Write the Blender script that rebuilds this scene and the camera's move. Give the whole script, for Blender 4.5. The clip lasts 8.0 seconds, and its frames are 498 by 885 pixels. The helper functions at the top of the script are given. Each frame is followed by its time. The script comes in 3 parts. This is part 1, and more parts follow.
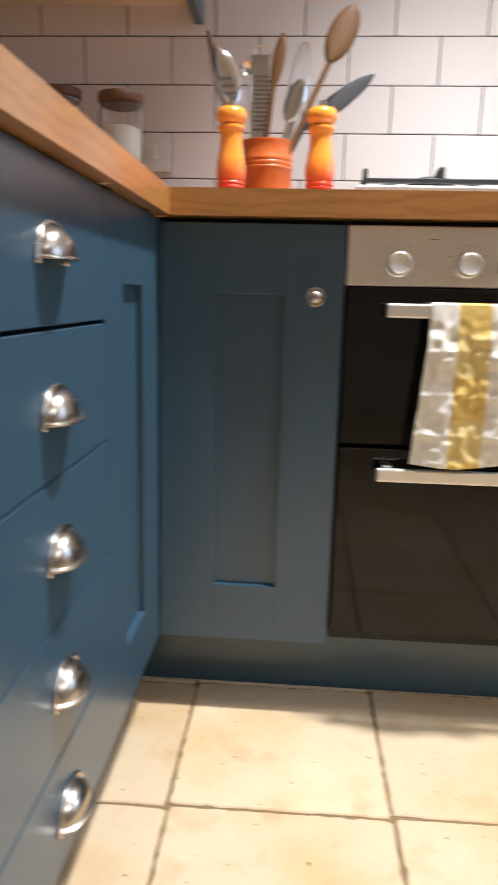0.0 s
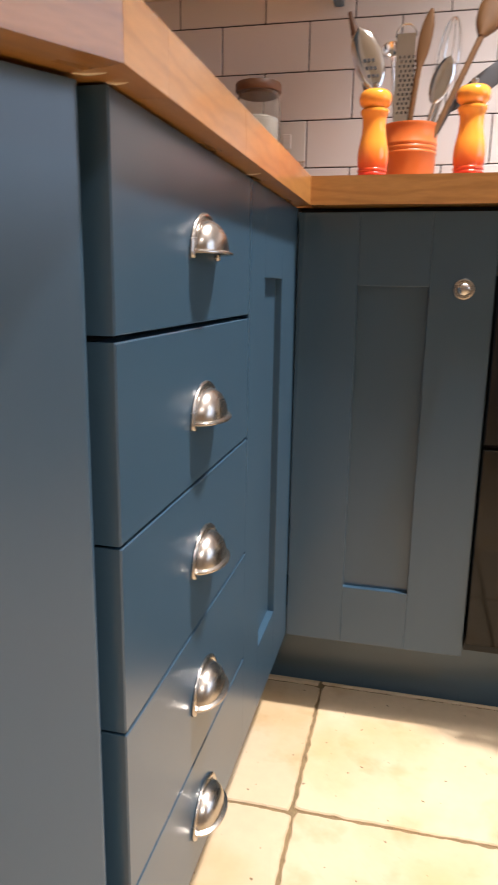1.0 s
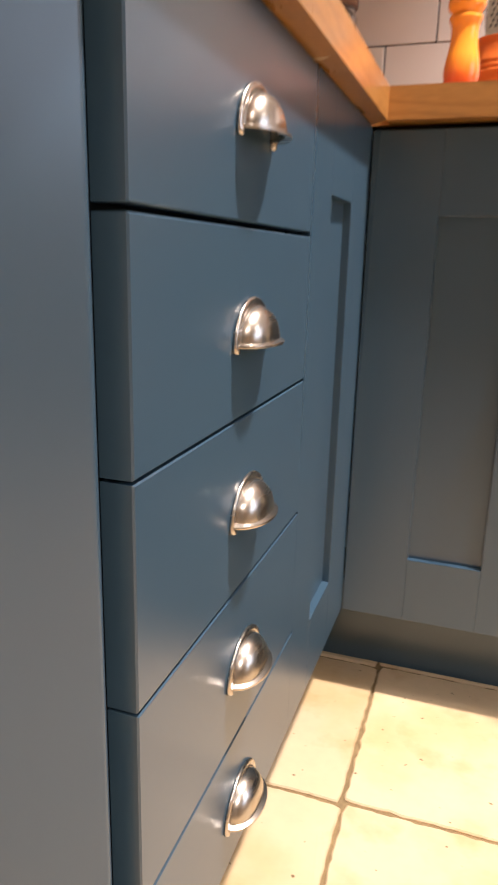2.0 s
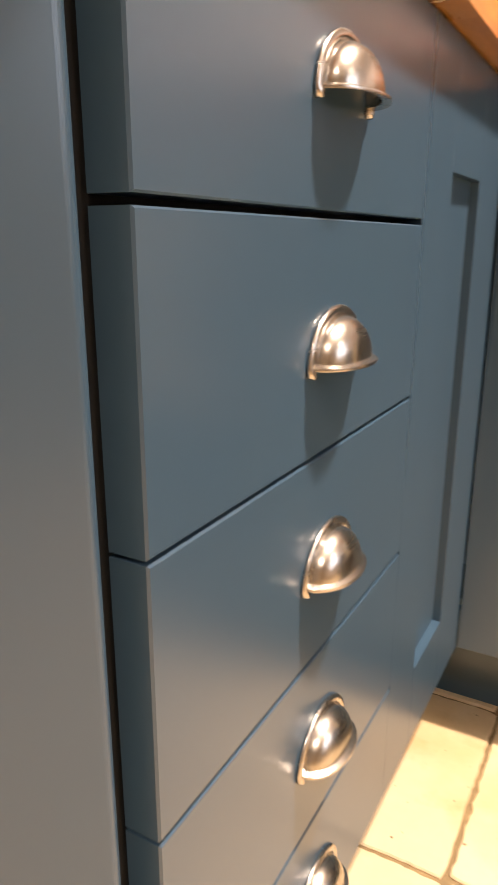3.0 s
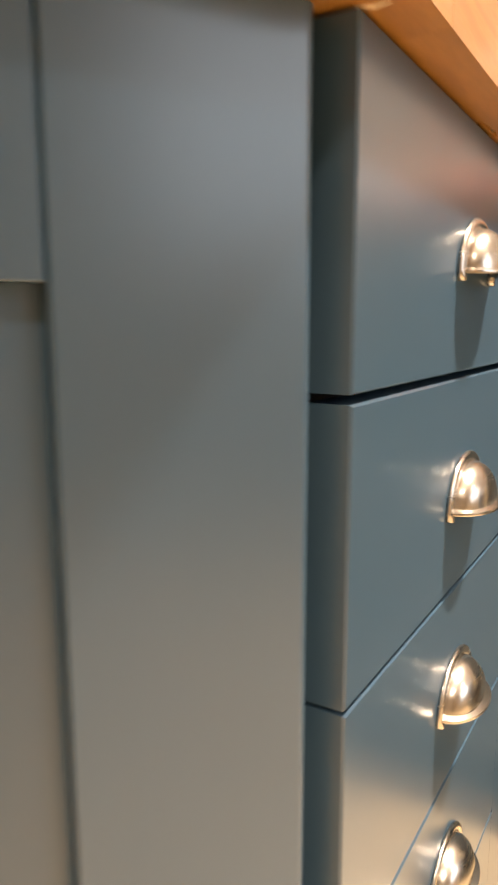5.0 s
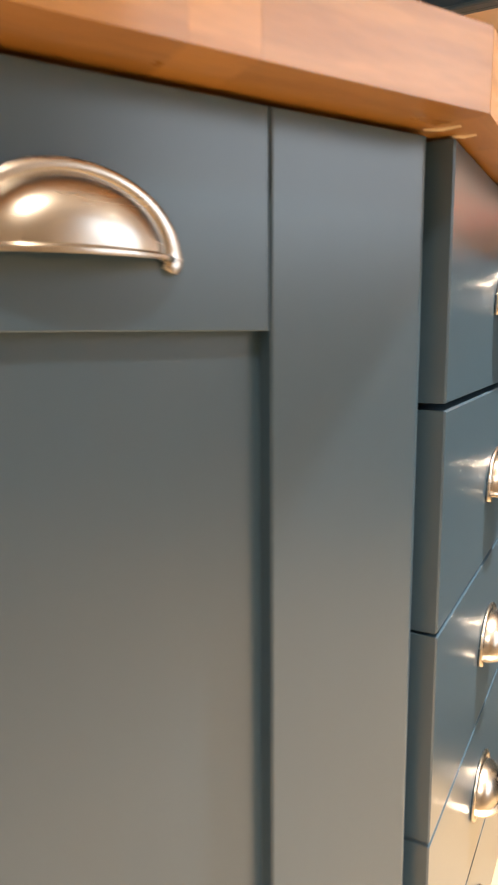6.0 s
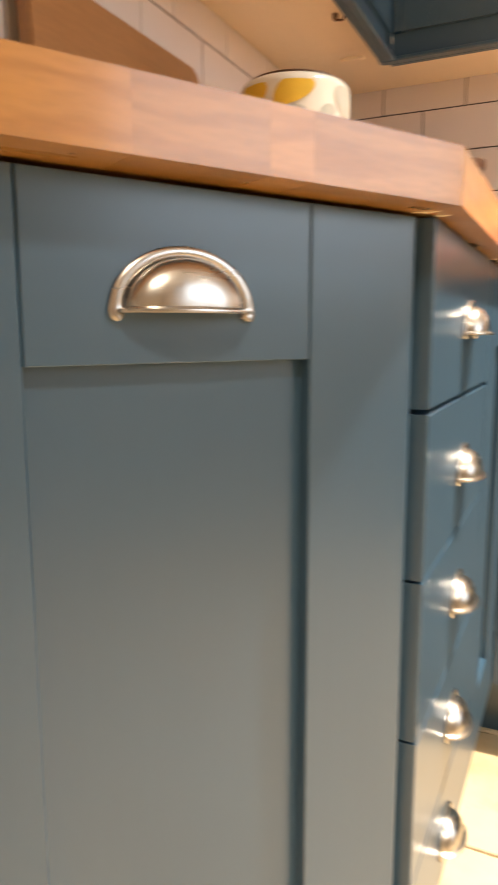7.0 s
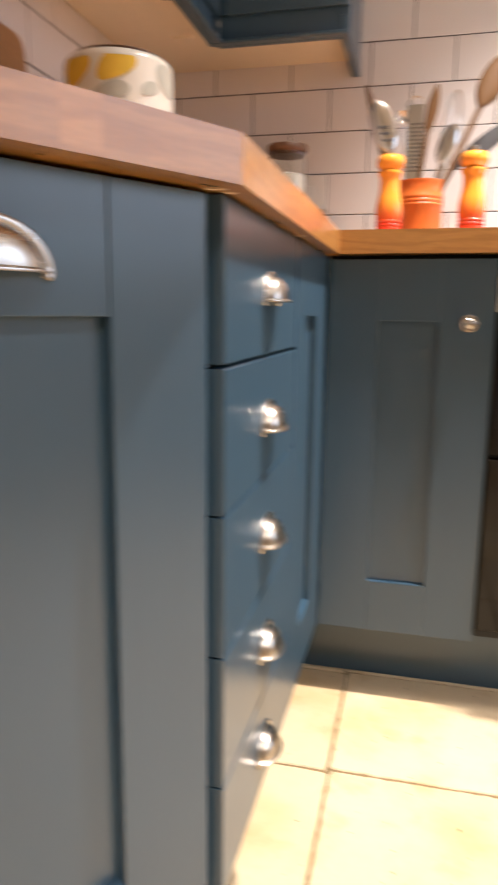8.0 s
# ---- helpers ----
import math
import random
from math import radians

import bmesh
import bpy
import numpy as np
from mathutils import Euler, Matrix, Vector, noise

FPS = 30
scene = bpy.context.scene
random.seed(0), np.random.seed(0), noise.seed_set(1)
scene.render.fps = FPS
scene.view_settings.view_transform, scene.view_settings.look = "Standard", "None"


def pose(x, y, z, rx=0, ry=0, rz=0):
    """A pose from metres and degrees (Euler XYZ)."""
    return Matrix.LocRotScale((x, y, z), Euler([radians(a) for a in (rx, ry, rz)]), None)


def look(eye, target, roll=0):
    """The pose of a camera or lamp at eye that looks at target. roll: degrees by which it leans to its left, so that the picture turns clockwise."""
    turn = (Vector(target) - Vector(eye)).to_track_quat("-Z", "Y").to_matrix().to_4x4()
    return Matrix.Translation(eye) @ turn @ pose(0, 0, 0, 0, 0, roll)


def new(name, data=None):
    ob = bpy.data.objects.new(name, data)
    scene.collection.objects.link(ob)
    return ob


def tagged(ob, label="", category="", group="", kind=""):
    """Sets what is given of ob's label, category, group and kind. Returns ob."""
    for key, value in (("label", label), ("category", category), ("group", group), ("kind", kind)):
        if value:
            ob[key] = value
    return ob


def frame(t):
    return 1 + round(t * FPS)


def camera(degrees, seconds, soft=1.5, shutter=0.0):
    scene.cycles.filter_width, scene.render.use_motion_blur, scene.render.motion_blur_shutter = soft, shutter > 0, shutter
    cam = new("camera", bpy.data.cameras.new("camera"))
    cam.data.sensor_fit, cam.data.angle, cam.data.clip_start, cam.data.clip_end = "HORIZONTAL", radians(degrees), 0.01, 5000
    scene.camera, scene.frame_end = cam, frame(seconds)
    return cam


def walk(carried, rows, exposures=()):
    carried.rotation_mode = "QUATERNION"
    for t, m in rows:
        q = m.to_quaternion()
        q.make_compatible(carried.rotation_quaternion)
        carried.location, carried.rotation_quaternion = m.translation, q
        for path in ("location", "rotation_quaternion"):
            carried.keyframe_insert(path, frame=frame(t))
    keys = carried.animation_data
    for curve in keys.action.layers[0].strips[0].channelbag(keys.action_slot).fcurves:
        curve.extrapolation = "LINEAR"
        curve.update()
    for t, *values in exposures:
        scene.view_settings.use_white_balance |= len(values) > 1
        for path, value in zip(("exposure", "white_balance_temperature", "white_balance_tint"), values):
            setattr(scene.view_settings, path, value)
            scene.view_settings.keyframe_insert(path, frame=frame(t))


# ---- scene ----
cam = camera(39.8, 8.0, soft=1.8, shutter=0.8)
PATH = [
    (0, (0.048, 0.106, 0.749), (-0.08, 2.058, 0.33), 1.4),
    (0.5, (0.019, 0.112, 0.752), (-0.309, 2.037, 0.322), 0.6),
    (1, (0.008, 0.134, 0.751), (-0.439, 2.031, 0.302), 0.9),
    (1.2, (0.001, 0.145, 0.74), (-0.475, 2.035, 0.293), 1.3),
    (2.3, (-0.008, 0.271, 0.687), (-0.702, 2.066, 0.142), 0.9),
    (2.5, (-0.009, 0.295, 0.691), (-0.77, 2.062, 0.145), 0.5),
    (3, (-0.016, 0.344, 0.7), (-0.957, 2.016, 0.137), 0.1),
    (3.5, (-0.02, 0.367, 0.708), (-1.04, 1.988, 0.133), -0.6),
    (4, (-0.039, 0.372, 0.728), (-1.116, 1.973, 0.201), -0.7),
    (4.2, (-0.043, 0.367, 0.744), (-1.142, 1.965, 0.257), -1.4),
    (5.5, (-0.081, 0.208, 0.748), (-1.060, 1.930, 0.455), 0.2),
    (6, (-0.088, 0.137, 0.759), (-1.034, 1.871, 0.445), -0.4),
    (6.5, (-0.087, 0.058, 0.772), (-1.029, 1.792, 0.445), -0.4),
    (6.8, (-0.083, 0.014, 0.776), (-0.999, 1.763, 0.459), -0.0),
    (7, (-0.073, -0.009, 0.778), (-0.926, 1.773, 0.464), -0.1),
    (7.5, (-0.046, -0.04, 0.775), (-0.686, 1.825, 0.444), 0.4),
    (7.7, (-0.036, -0.051, 0.769), (-0.642, 1.822, 0.419), 0.5),
    (8, (-0.007, -0.06, 0.765), (-0.474, 1.848, 0.391), 0.6),
]
EXPOSURES = [
    (0.0, 1.18, 5250, 9), (0.5, 1.24, 5350, 11), (1.0, 1.40, 5600, 14), (2.5, 1.63, 6450, 20), (3.5, 1.92, 7150, 21),
    (4.0, 2.02, 7150, 19), (5.5, 2.08, 7000, 14), (6.5, 2.12, 6500, 11), (7.0, 2.12, 6350, 9), (7.5, 1.96, 6150, 10), (8.0, 1.72, 5900, 14),
]
walk(cam, [(t, look(eye, target, roll)) for t, eye, target, roll in PATH], EXPOSURES)

# ---- light ----
world = bpy.data.worlds.new("room_air")
world.use_nodes = True
world.node_tree.nodes["Background"].inputs[0].default_value = (1.0, 0.85, 0.7, 1)
world.node_tree.nodes["Background"].inputs[1].default_value = 0.02
scene.world = world


def downlight_or_fill(x, y, watts, degrees=100, blend=0.6, colour=(1.0, 0.88, 0.72), radius=0.03):
    data = bpy.data.lights.new("downlight_or_fill", "SPOT")
    data.energy, data.color, data.shadow_soft_size = watts, colour, radius
    data.spot_size, data.spot_blend = radians(degrees), blend
    ob = new("downlight_or_fill", data)
    ob.matrix_world = look((x, y, 2.36), (x, y + 0.001, 0))
    return ob


downlight_or_fill(0.44, 1.09, 138, 83, 0.9, radius=0.06)
downlight_or_fill(0.62, -0.62, 49, radius=0.10)
# added fill, no known fitting: brightens the east wall mirrored in the blue fronts
downlight_or_fill(2.12, 0.85, 40, 120, radius=0.10)

# daylight in the opening of the east window
sky = bpy.data.lights.new("window_daylight", "AREA")
sky.shape, sky.size, sky.size_y, sky.energy, sky.color = "RECTANGLE", 1.5, 1.0, 5, (0.80, 0.89, 1.0)
sky_ob = new("window_daylight", sky)
sky_ob.matrix_world = look((2.44, 0.75, 1.60), (0.0, 0.75, 1.60))

# ---- materials ----


def material(name, colour, rough=0.5, metal=0.0, vary=0.06, scale=6.0, stretch=(1, 1, 1), grain=0.0, grain_scale=120.0,
             bump=0.0, bump_scale=200.0, per_object=0.0, coat=0.0, spec=0.5, rough_vary=0.06):
    """Two scales of tone, a fine relief and a tone for each piece."""
    m = bpy.data.materials.new(name)
    m.use_nodes = True
    n, l = m.node_tree.nodes, m.node_tree.links
    b = n["Principled BSDF"]
    co = n.new("ShaderNodeTexCoord")
    mp = n.new("ShaderNodeMapping")
    mp.inputs["Scale"].default_value = stretch
    mp.inputs["Location"].default_value = (0.3137, 0.2711, 0.4173)
    l.new(co.outputs["Object"], mp.inputs["Vector"])
    big = n.new("ShaderNodeTexNoise")
    big.inputs["Scale"].default_value, big.inputs["Detail"].default_value = scale, 4
    l.new(mp.outputs[0], big.inputs["Vector"])
    fine = n.new("ShaderNodeTexNoise")
    fine.inputs["Scale"].default_value, fine.inputs["Detail"].default_value = grain_scale, 3
    l.new(mp.outputs[0], fine.inputs["Vector"])

    def maths(op, a, c):
        k = n.new("ShaderNodeMath")
        k.operation = op
        for i, v in enumerate((a, c)):
            if isinstance(v, (int, float)):
                k.inputs[i].default_value = v
            else:
                l.new(v, k.inputs[i])
        return k.outputs[0]
    tone = maths("ADD", maths("MULTIPLY", maths("SUBTRACT", big.outputs[0], 0.5), vary * 4),
                 maths("MULTIPLY", maths("SUBTRACT", fine.outputs[0], 0.5), grain * 4))
    info = n.new("ShaderNodeObjectInfo")
    tone = maths("ADD", tone, maths("MULTIPLY", maths("SUBTRACT", info.outputs["Random"], 0.5), per_object * 2))
    hsv = n.new("ShaderNodeHueSaturation")
    hsv.inputs["Color"].default_value = (*colour, 1)
    l.new(maths("ADD", tone, 1.0), hsv.inputs["Value"])
    l.new(hsv.outputs[0], b.inputs["Base Color"])
    b.inputs["Metallic"].default_value = metal
    b.inputs["Specular IOR Level"].default_value = spec
    b.inputs["Coat Weight"].default_value = coat
    b.inputs["Coat Roughness"].default_value = 0.12
    l.new(maths("ADD", maths("MULTIPLY", maths("SUBTRACT", big.outputs[0], 0.5), rough_vary * 4), rough), b.inputs["Roughness"])
    if bump:
        bn = n.new("ShaderNodeTexNoise")
        bn.inputs["Scale"].default_value, bn.inputs["Detail"].default_value = bump_scale, 3
        l.new(mp.outputs[0], bn.inputs["Vector"])
        bp = n.new("ShaderNodeBump")
        bp.inputs["Strength"].default_value, bp.inputs["Distance"].default_value = 1.0, bump
        l.new(bn.outputs[0], bp.inputs["Height"])
        l.new(bp.outputs[0], b.inputs["Normal"])
    return m




def painted(name, stretch):
    """Satin blue paint brushed over wood; the grain runs along the piece."""
    return material(name, (0.041, 0.083, 0.130), 0.28, spec=0.72, vary=0.012, scale=5, grain=0.010, grain_scale=90, stretch=stretch, rough_vary=0.008)


PAINT = painted("blue_paint", (0.05, 1, 1))
UPRIGHT = painted("blue_paint_upright", (1, 1, 0.04))
INNER = material("dark_carcass", (0.012, 0.014, 0.016), 0.7)
def oak():
    """Oiled oak: long grain with arched figure, a tone and a shift of its own for each stave."""
    m = material("oiled_oak", (0.44, 0.205, 0.052), 0.32, vary=0.06, scale=7, stretch=(1, 5, 5), grain=0.08, grain_scale=60, bump=0.00008, bump_scale=90, per_object=0.08, coat=0.55, spec=0.6)
    n, l = m.node_tree.nodes, m.node_tree.links
    b = n["Principled BSDF"]
    old = b.inputs["Base Color"].links[0].from_socket
    co, info = n.new("ShaderNodeTexCoord"), n.new("ShaderNodeObjectInfo")
    shift = n.new("ShaderNodeVectorMath")
    shift.operation = "MULTIPLY_ADD"
    shift.inputs[1].default_value = (0.22, 1.0, 1.0)
    l.new(co.outputs["Object"], shift.inputs[0])
    comb = n.new("ShaderNodeCombineXYZ")
    for i in range(3):
        l.new(info.outputs["Random"], comb.inputs[i])
    l.new(comb.outputs[0], shift.inputs[2])
    wave = n.new("ShaderNodeTexWave")
    wave.bands_direction = "Z"
    for key, v in (("Scale", 16.0), ("Distortion", 7.0), ("Detail", 2.5), ("Detail Scale", 2.2)):
        wave.inputs[key].default_value = v
    l.new(shift.outputs[0], wave.inputs["Vector"])
    mix = n.new("ShaderNodeMix")
    mix.data_type, mix.blend_type = "RGBA", "MULTIPLY"
    mix.inputs["Factor"].default_value = 0.40
    ramp = n.new("ShaderNodeValToRGB")
    ramp.color_ramp.elements[0].color, ramp.color_ramp.elements[1].color = (0.62, 0.52, 0.42, 1), (1, 1, 1, 1)
    ramp.color_ramp.elements[1].position = 0.6
    l.new(wave.outputs["Fac"], ramp.inputs[0])
    l.new(old, mix.inputs[6])
    l.new(ramp.outputs[0], mix.inputs[7])
    l.new(mix.outputs[2], b.inputs["Base Color"])
    return m


OAK = oak()
PALE = material("plywood_underside", (0.84, 0.73, 0.55), 0.5, vary=0.03, scale=3, stretch=(1, 6, 1), grain=0.02, grain_scale=40)
STEEL = material("brushed_nickel", (0.54, 0.50, 0.45), 0.27, 1.0, vary=0.02, scale=20, grain=0.02, grain_scale=300, stretch=(1, 1, 8), rough_vary=0.01)
INOX = material("brushed_steel", (0.84, 0.81, 0.75), 0.38, 1.0, vary=0.03, scale=4, grain=0.03, grain_scale=400, stretch=(0.05, 1, 6))
ALU = material("satin_aluminium", (0.80, 0.78, 0.74), 0.5, 1.0, vary=0.02, scale=8, grain=0.02, grain_scale=300)
CHROME = material("polished_steel", (0.84, 0.83, 0.82), 0.12, 1.0, vary=0.02)
GLASSY = material("black_oven_glass", (0.005, 0.0045, 0.004), 0.06, vary=0.02, spec=0.33, rough_vary=0.01)
TILE = material("white_glazed_tile", (0.74, 0.695, 0.68), 0.10, vary=0.012, scale=3, bump=0.00025, bump_scale=14, per_object=0.025, rough_vary=0.02)
GROUT = material("dark_grout", (0.035, 0.03, 0.03), 0.9, vary=0.1, scale=60)
def limestone():
    """Worn cream limestone: broad honey stains, cloudy tone and small dark pits."""
    m = material("cream_limestone", (0.695, 0.54, 0.350), 0.40, vary=0.05, scale=6, grain=0.03, grain_scale=60, bump=0.0006, bump_scale=30, per_object=0.10, rough_vary=0.1)
    n, l = m.node_tree.nodes, m.node_tree.links
    b = n["Principled BSDF"]
    old = b.inputs["Base Color"].links[0].from_socket
    co = n.new("ShaderNodeNewGeometry")

    def layer(under, scale, detail, low, high, colour, strength):
        t = n.new("ShaderNodeTexNoise")
        t.inputs["Scale"].default_value, t.inputs["Detail"].default_value = scale, detail
        l.new(co.outputs["Position"], t.inputs["Vector"])
        k = n.new("ShaderNodeMapRange")
        k.inputs["From Min"].default_value, k.inputs["From Max"].default_value, k.inputs["To Max"].default_value = low, high, strength
        l.new(t.outputs[0], k.inputs["Value"])
        mix = n.new("ShaderNodeMix")
        mix.data_type, mix.blend_type = "RGBA", "MULTIPLY"
        l.new(k.outputs[0], mix.inputs["Factor"])
        l.new(under, mix.inputs[6])
        mix.inputs[7].default_value = (*colour, 1)
        return mix.outputs[2]
    c = layer(old, 3.2, 5, 0.48, 0.68, (0.90, 0.72, 0.40), 0.75)
    c = layer(c, 14, 4, 0.56, 0.72, (0.78, 0.66, 0.48), 0.55)
    c = layer(c, 95, 1, 0.745, 0.77, (0.22, 0.17, 0.10), 0.9)
    l.new(c, b.inputs["Base Color"])
    return m


STONE = limestone()
JOINT = material("floor_joint", (0.25, 0.175, 0.085), 0.9, vary=0.2, scale=30, grain=0.1, grain_scale=200, bump=0.002, bump_scale=120)
PLASTER = material("cream_plaster", (0.72, 0.66, 0.58), 0.8, vary=0.02, scale=2, bump=0.0003, bump_scale=60)
WHITE = material("white_plastic", (0.75, 0.73, 0.70), 0.3, vary=0.01)
WOOD = material("pale_wood", (0.125, 0.056, 0.012), 0.55, vary=0.08, scale=10, stretch=(6, 6, 1), grain=0.05, grain_scale=60)
DARKWOOD = material("dark_wood", (0.115, 0.05, 0.02), 0.5, vary=0.08, scale=12, stretch=(1, 1, 6), grain=0.06, grain_scale=60)
BLACK = material("grey_nylon", (0.060, 0.060, 0.066), 0.75, vary=0.05)
IRON = material("cast_iron", (0.02, 0.02, 0.022), 0.55, vary=0.1, bump=0.0003, bump_scale=300)
ORANGE = material("orange_glaze", (0.60, 0.145, 0.022), 0.40, vary=0.05, scale=14, coat=0.12)
FLOUR = material("white_flour", (0.80, 0.76, 0.68), 0.9, vary=0.03, scale=40, bump=0.001, bump_scale=60)
CERAMIC = material("white_ceramic", (0.82, 0.78, 0.70), 0.25, vary=0.02, coat=0.3)
BOARD = material("board_wood", (0.36, 0.185, 0.072), 0.5, vary=0.1, scale=6, stretch=(1, 1, 7), grain=0.06, grain_scale=30)
GREYLEAF = material("pale_grey_print", (0.50, 0.50, 0.44), 0.6, vary=0.05, scale=40)
YELLOWP = material("yellow_print", (0.78, 0.52, 0.05), 0.85, vary=0.06, scale=40)
CLOTH = material("white_cotton", (0.86, 0.83, 0.76), 0.95, vary=0.02, scale=20, bump=0.0003, bump_scale=500)
CLOTHY = material("yellow_cotton", (0.72, 0.52, 0.14), 0.95, vary=0.12, scale=60, bump=0.0006, bump_scale=500)


def checked(m, pitch, pale):
    """Woven bands across a cloth: every other one is paler."""
    n, l = m.node_tree.nodes, m.node_tree.links
    b = n["Principled BSDF"]
    old = b.inputs["Base Color"].links[0].from_socket
    co = n.new("ShaderNodeTexCoord")
    sep = n.new("ShaderNodeSeparateXYZ")
    l.new(co.outputs["Object"], sep.inputs[0])
    sc = n.new("ShaderNodeMath")
    sc.operation = "PINGPONG"
    sc.inputs[1].default_value = pitch
    l.new(sep.outputs["Z"], sc.inputs[0])
    step = n.new("ShaderNodeMath")
    step.operation = "GREATER_THAN"
    step.inputs[1].default_value = pitch * 0.5
    l.new(sc.outputs[0], step.inputs[0])
    half = n.new("ShaderNodeMath")
    half.operation = "MULTIPLY"
    half.inputs[1].default_value = 0.45
    l.new(step.outputs[0], half.inputs[0])
    mix = n.new("ShaderNodeMix")
    mix.data_type = "RGBA"
    l.new(half.outputs[0], mix.inputs["Factor"])
    l.new(old, mix.inputs[6])
    mix.inputs[7].default_value = (*pale, 1)
    l.new(mix.outputs[2], b.inputs["Base Color"])


checked(CLOTHY, 0.066, (0.80, 0.68, 0.36))
checked(CLOTH, 0.066, (0.84, 0.80, 0.70))


def fade(name, low, high, z0, z1):
    """Glaze that runs from one colour at the foot to another at the head."""
    m = material(name, high, 0.16, coat=0.5, vary=0.03)
    n, l = m.node_tree.nodes, m.node_tree.links
    co = n.new("ShaderNodeTexCoord")
    sep = n.new("ShaderNodeSeparateXYZ")
    l.new(co.outputs["Object"], sep.inputs[0])
    rng = n.new("ShaderNodeMapRange")
    rng.inputs["From Min"].default_value, rng.inputs["From Max"].default_value = z0, z1
    l.new(sep.outputs["Z"], rng.inputs["Value"])
    ramp = n.new("ShaderNodeValToRGB")
    ramp.color_ramp.elements[0].color, ramp.color_ramp.elements[1].color = (*low, 1), (*high, 1)
    l.new(rng.outputs[0], ramp.inputs[0])
    l.new(ramp.outputs[0], n["Principled BSDF"].inputs["Base Color"])
    return m


MILL = fade("volcanic_glaze", (0.64, 0.04, 0.012), (0.88, 0.33, 0.03), 0.040, 0.095)


def clear_glass(name):
    m = bpy.data.materials.new(name)
    m.use_nodes = True
    b = m.node_tree.nodes["Principled BSDF"]
    b.inputs["Transmission Weight"].default_value, b.inputs["Roughness"].default_value, b.inputs["IOR"].default_value = 1.0, 0.02, 1.45
    b.inputs["Base Color"].default_value = (0.96, 0.98, 0.97, 1)
    return m


GLASS = clear_glass("clear_glass")

# ---- builders ----


def part(name, bm, mat, parent=None, label="", smooth=False):
    me = bpy.data.meshes.new(name)
    bm.normal_update()
    bm.to_mesh(me)
    bm.free()
    me.materials.append(mat)
    if smooth:
        for p in me.polygons:
            p.use_smooth = True
        me.set_sharp_from_angle(angle=radians(40))
    ob = new(name, me)
    if parent:
        ob.parent = parent
    return tagged(ob, label) if label else ob


def thing(name, m, label, category, group="", kind=""):
    ob = new(name)
    ob.empty_display_size = 0.05
    ob.matrix_world = m
    return tagged(ob, label, category, group, kind)


def box(x0, x1, y0, y1, z0, z1, bevel=0.0, segments=1):
    bm = bmesh.new()
    bmesh.ops.create_cube(bm, size=1)
    for v in bm.verts:
        v.co = ((x0 + x1) / 2 + v.co.x * (x1 - x0), (y0 + y1) / 2 + v.co.y * (y1 - y0), (z0 + z1) / 2 + v.co.z * (z1 - z0))
    if bevel:
        bmesh.ops.bevel(bm, geom=bm.edges[:], offset=bevel, segments=segments, affect="EDGES", profile=0.5)
    return bm


def join(*parts):
    out = bmesh.new()
    for b in parts:
        me = bpy.data.meshes.new("tmp")
        b.to_mesh(me)
        b.free()
        out.from_mesh(me)
        bpy.data.meshes.remove(me)
    return out


def slab(points, z0, z1, bevel=0.0):
    bm = bmesh.new()
    low = [bm.verts.new((x, y, z0)) for x, y in points]
    high = [bm.verts.new((x, y, z1)) for x, y in points]
    n = len(points)
    bm.faces.new(low[::-1])
    bm.faces.new(high)
    for i in range(n):
        bm.faces.new((low[i], low[(i + 1) % n], high[(i + 1) % n], high[i]))
    if bevel:
        bmesh.ops.bevel(bm, geom=bm.edges[:], offset=bevel, segments=2, affect="EDGES")
    return bm


def lathe(profile, steps=40):
    """Turned body from (radius, height) pairs; radius 0 closes it."""
    bm = bmesh.new()
    rings = []
    for r, z in profile:
        if r < 1e-6:
            rings.append([bm.verts.new((0, 0, z))])
        else:
            rings.append([bm.verts.new((r * math.cos(2 * math.pi * i / steps), r * math.sin(2 * math.pi * i / steps), z)) for i in range(steps)])
    for a, b in zip(rings, rings[1:]):
        for i in range(steps):
            j = (i + 1) % steps
            if len(a) == 1 and len(b) == 1:
                continue
            if len(a) == 1:
                bm.faces.new((a[0], b[j], b[i]))
            elif len(b) == 1:
                bm.faces.new((a[i], a[j], b[0]))
            else:
                bm.faces.new((a[i], a[j], b[j], b[i]))
    bmesh.ops.recalc_face_normals(bm, faces=bm.faces[:])
    return bm


def tube(points, radii, steps=10):
    """Round bar along points, one radius or one for each point; (a, b) pairs make it oval."""
    bm = bmesh.new()
    pts = [Vector(p) for p in points]
    if not isinstance(radii, (list, tuple)):
        radii = [radii] * len(pts)
    rings = []
    side = None
    for k, p in enumerate(pts):
        d = (pts[min(k + 1, len(pts) - 1)] - pts[max(k - 1, 0)]).normalized()
        if side is None:
            side = d.cross(Vector((0, 1, 0)))
            if side.length < 0.1:
                side = d.cross(Vector((1, 0, 0)))
        side = (side - d * side.dot(d)).normalized()
        up = d.cross(side)
        ra, rb = radii[k] if isinstance(radii[k], tuple) else (radii[k], radii[k])
        rings.append([bm.verts.new(p + side * ra * math.cos(2 * math.pi * i / steps) + up * rb * math.sin(2 * math.pi * i / steps)) for i in range(steps)])
    for a, b in zip(rings, rings[1:]):
        for i in range(steps):
            j = (i + 1) % steps
            bm.faces.new((a[i], a[j], b[j], b[i]))
    bm.faces.new(rings[0][::-1])
    bm.faces.new(rings[-1])
    bmesh.ops.recalc_face_normals(bm, faces=bm.faces[:])
    return bm


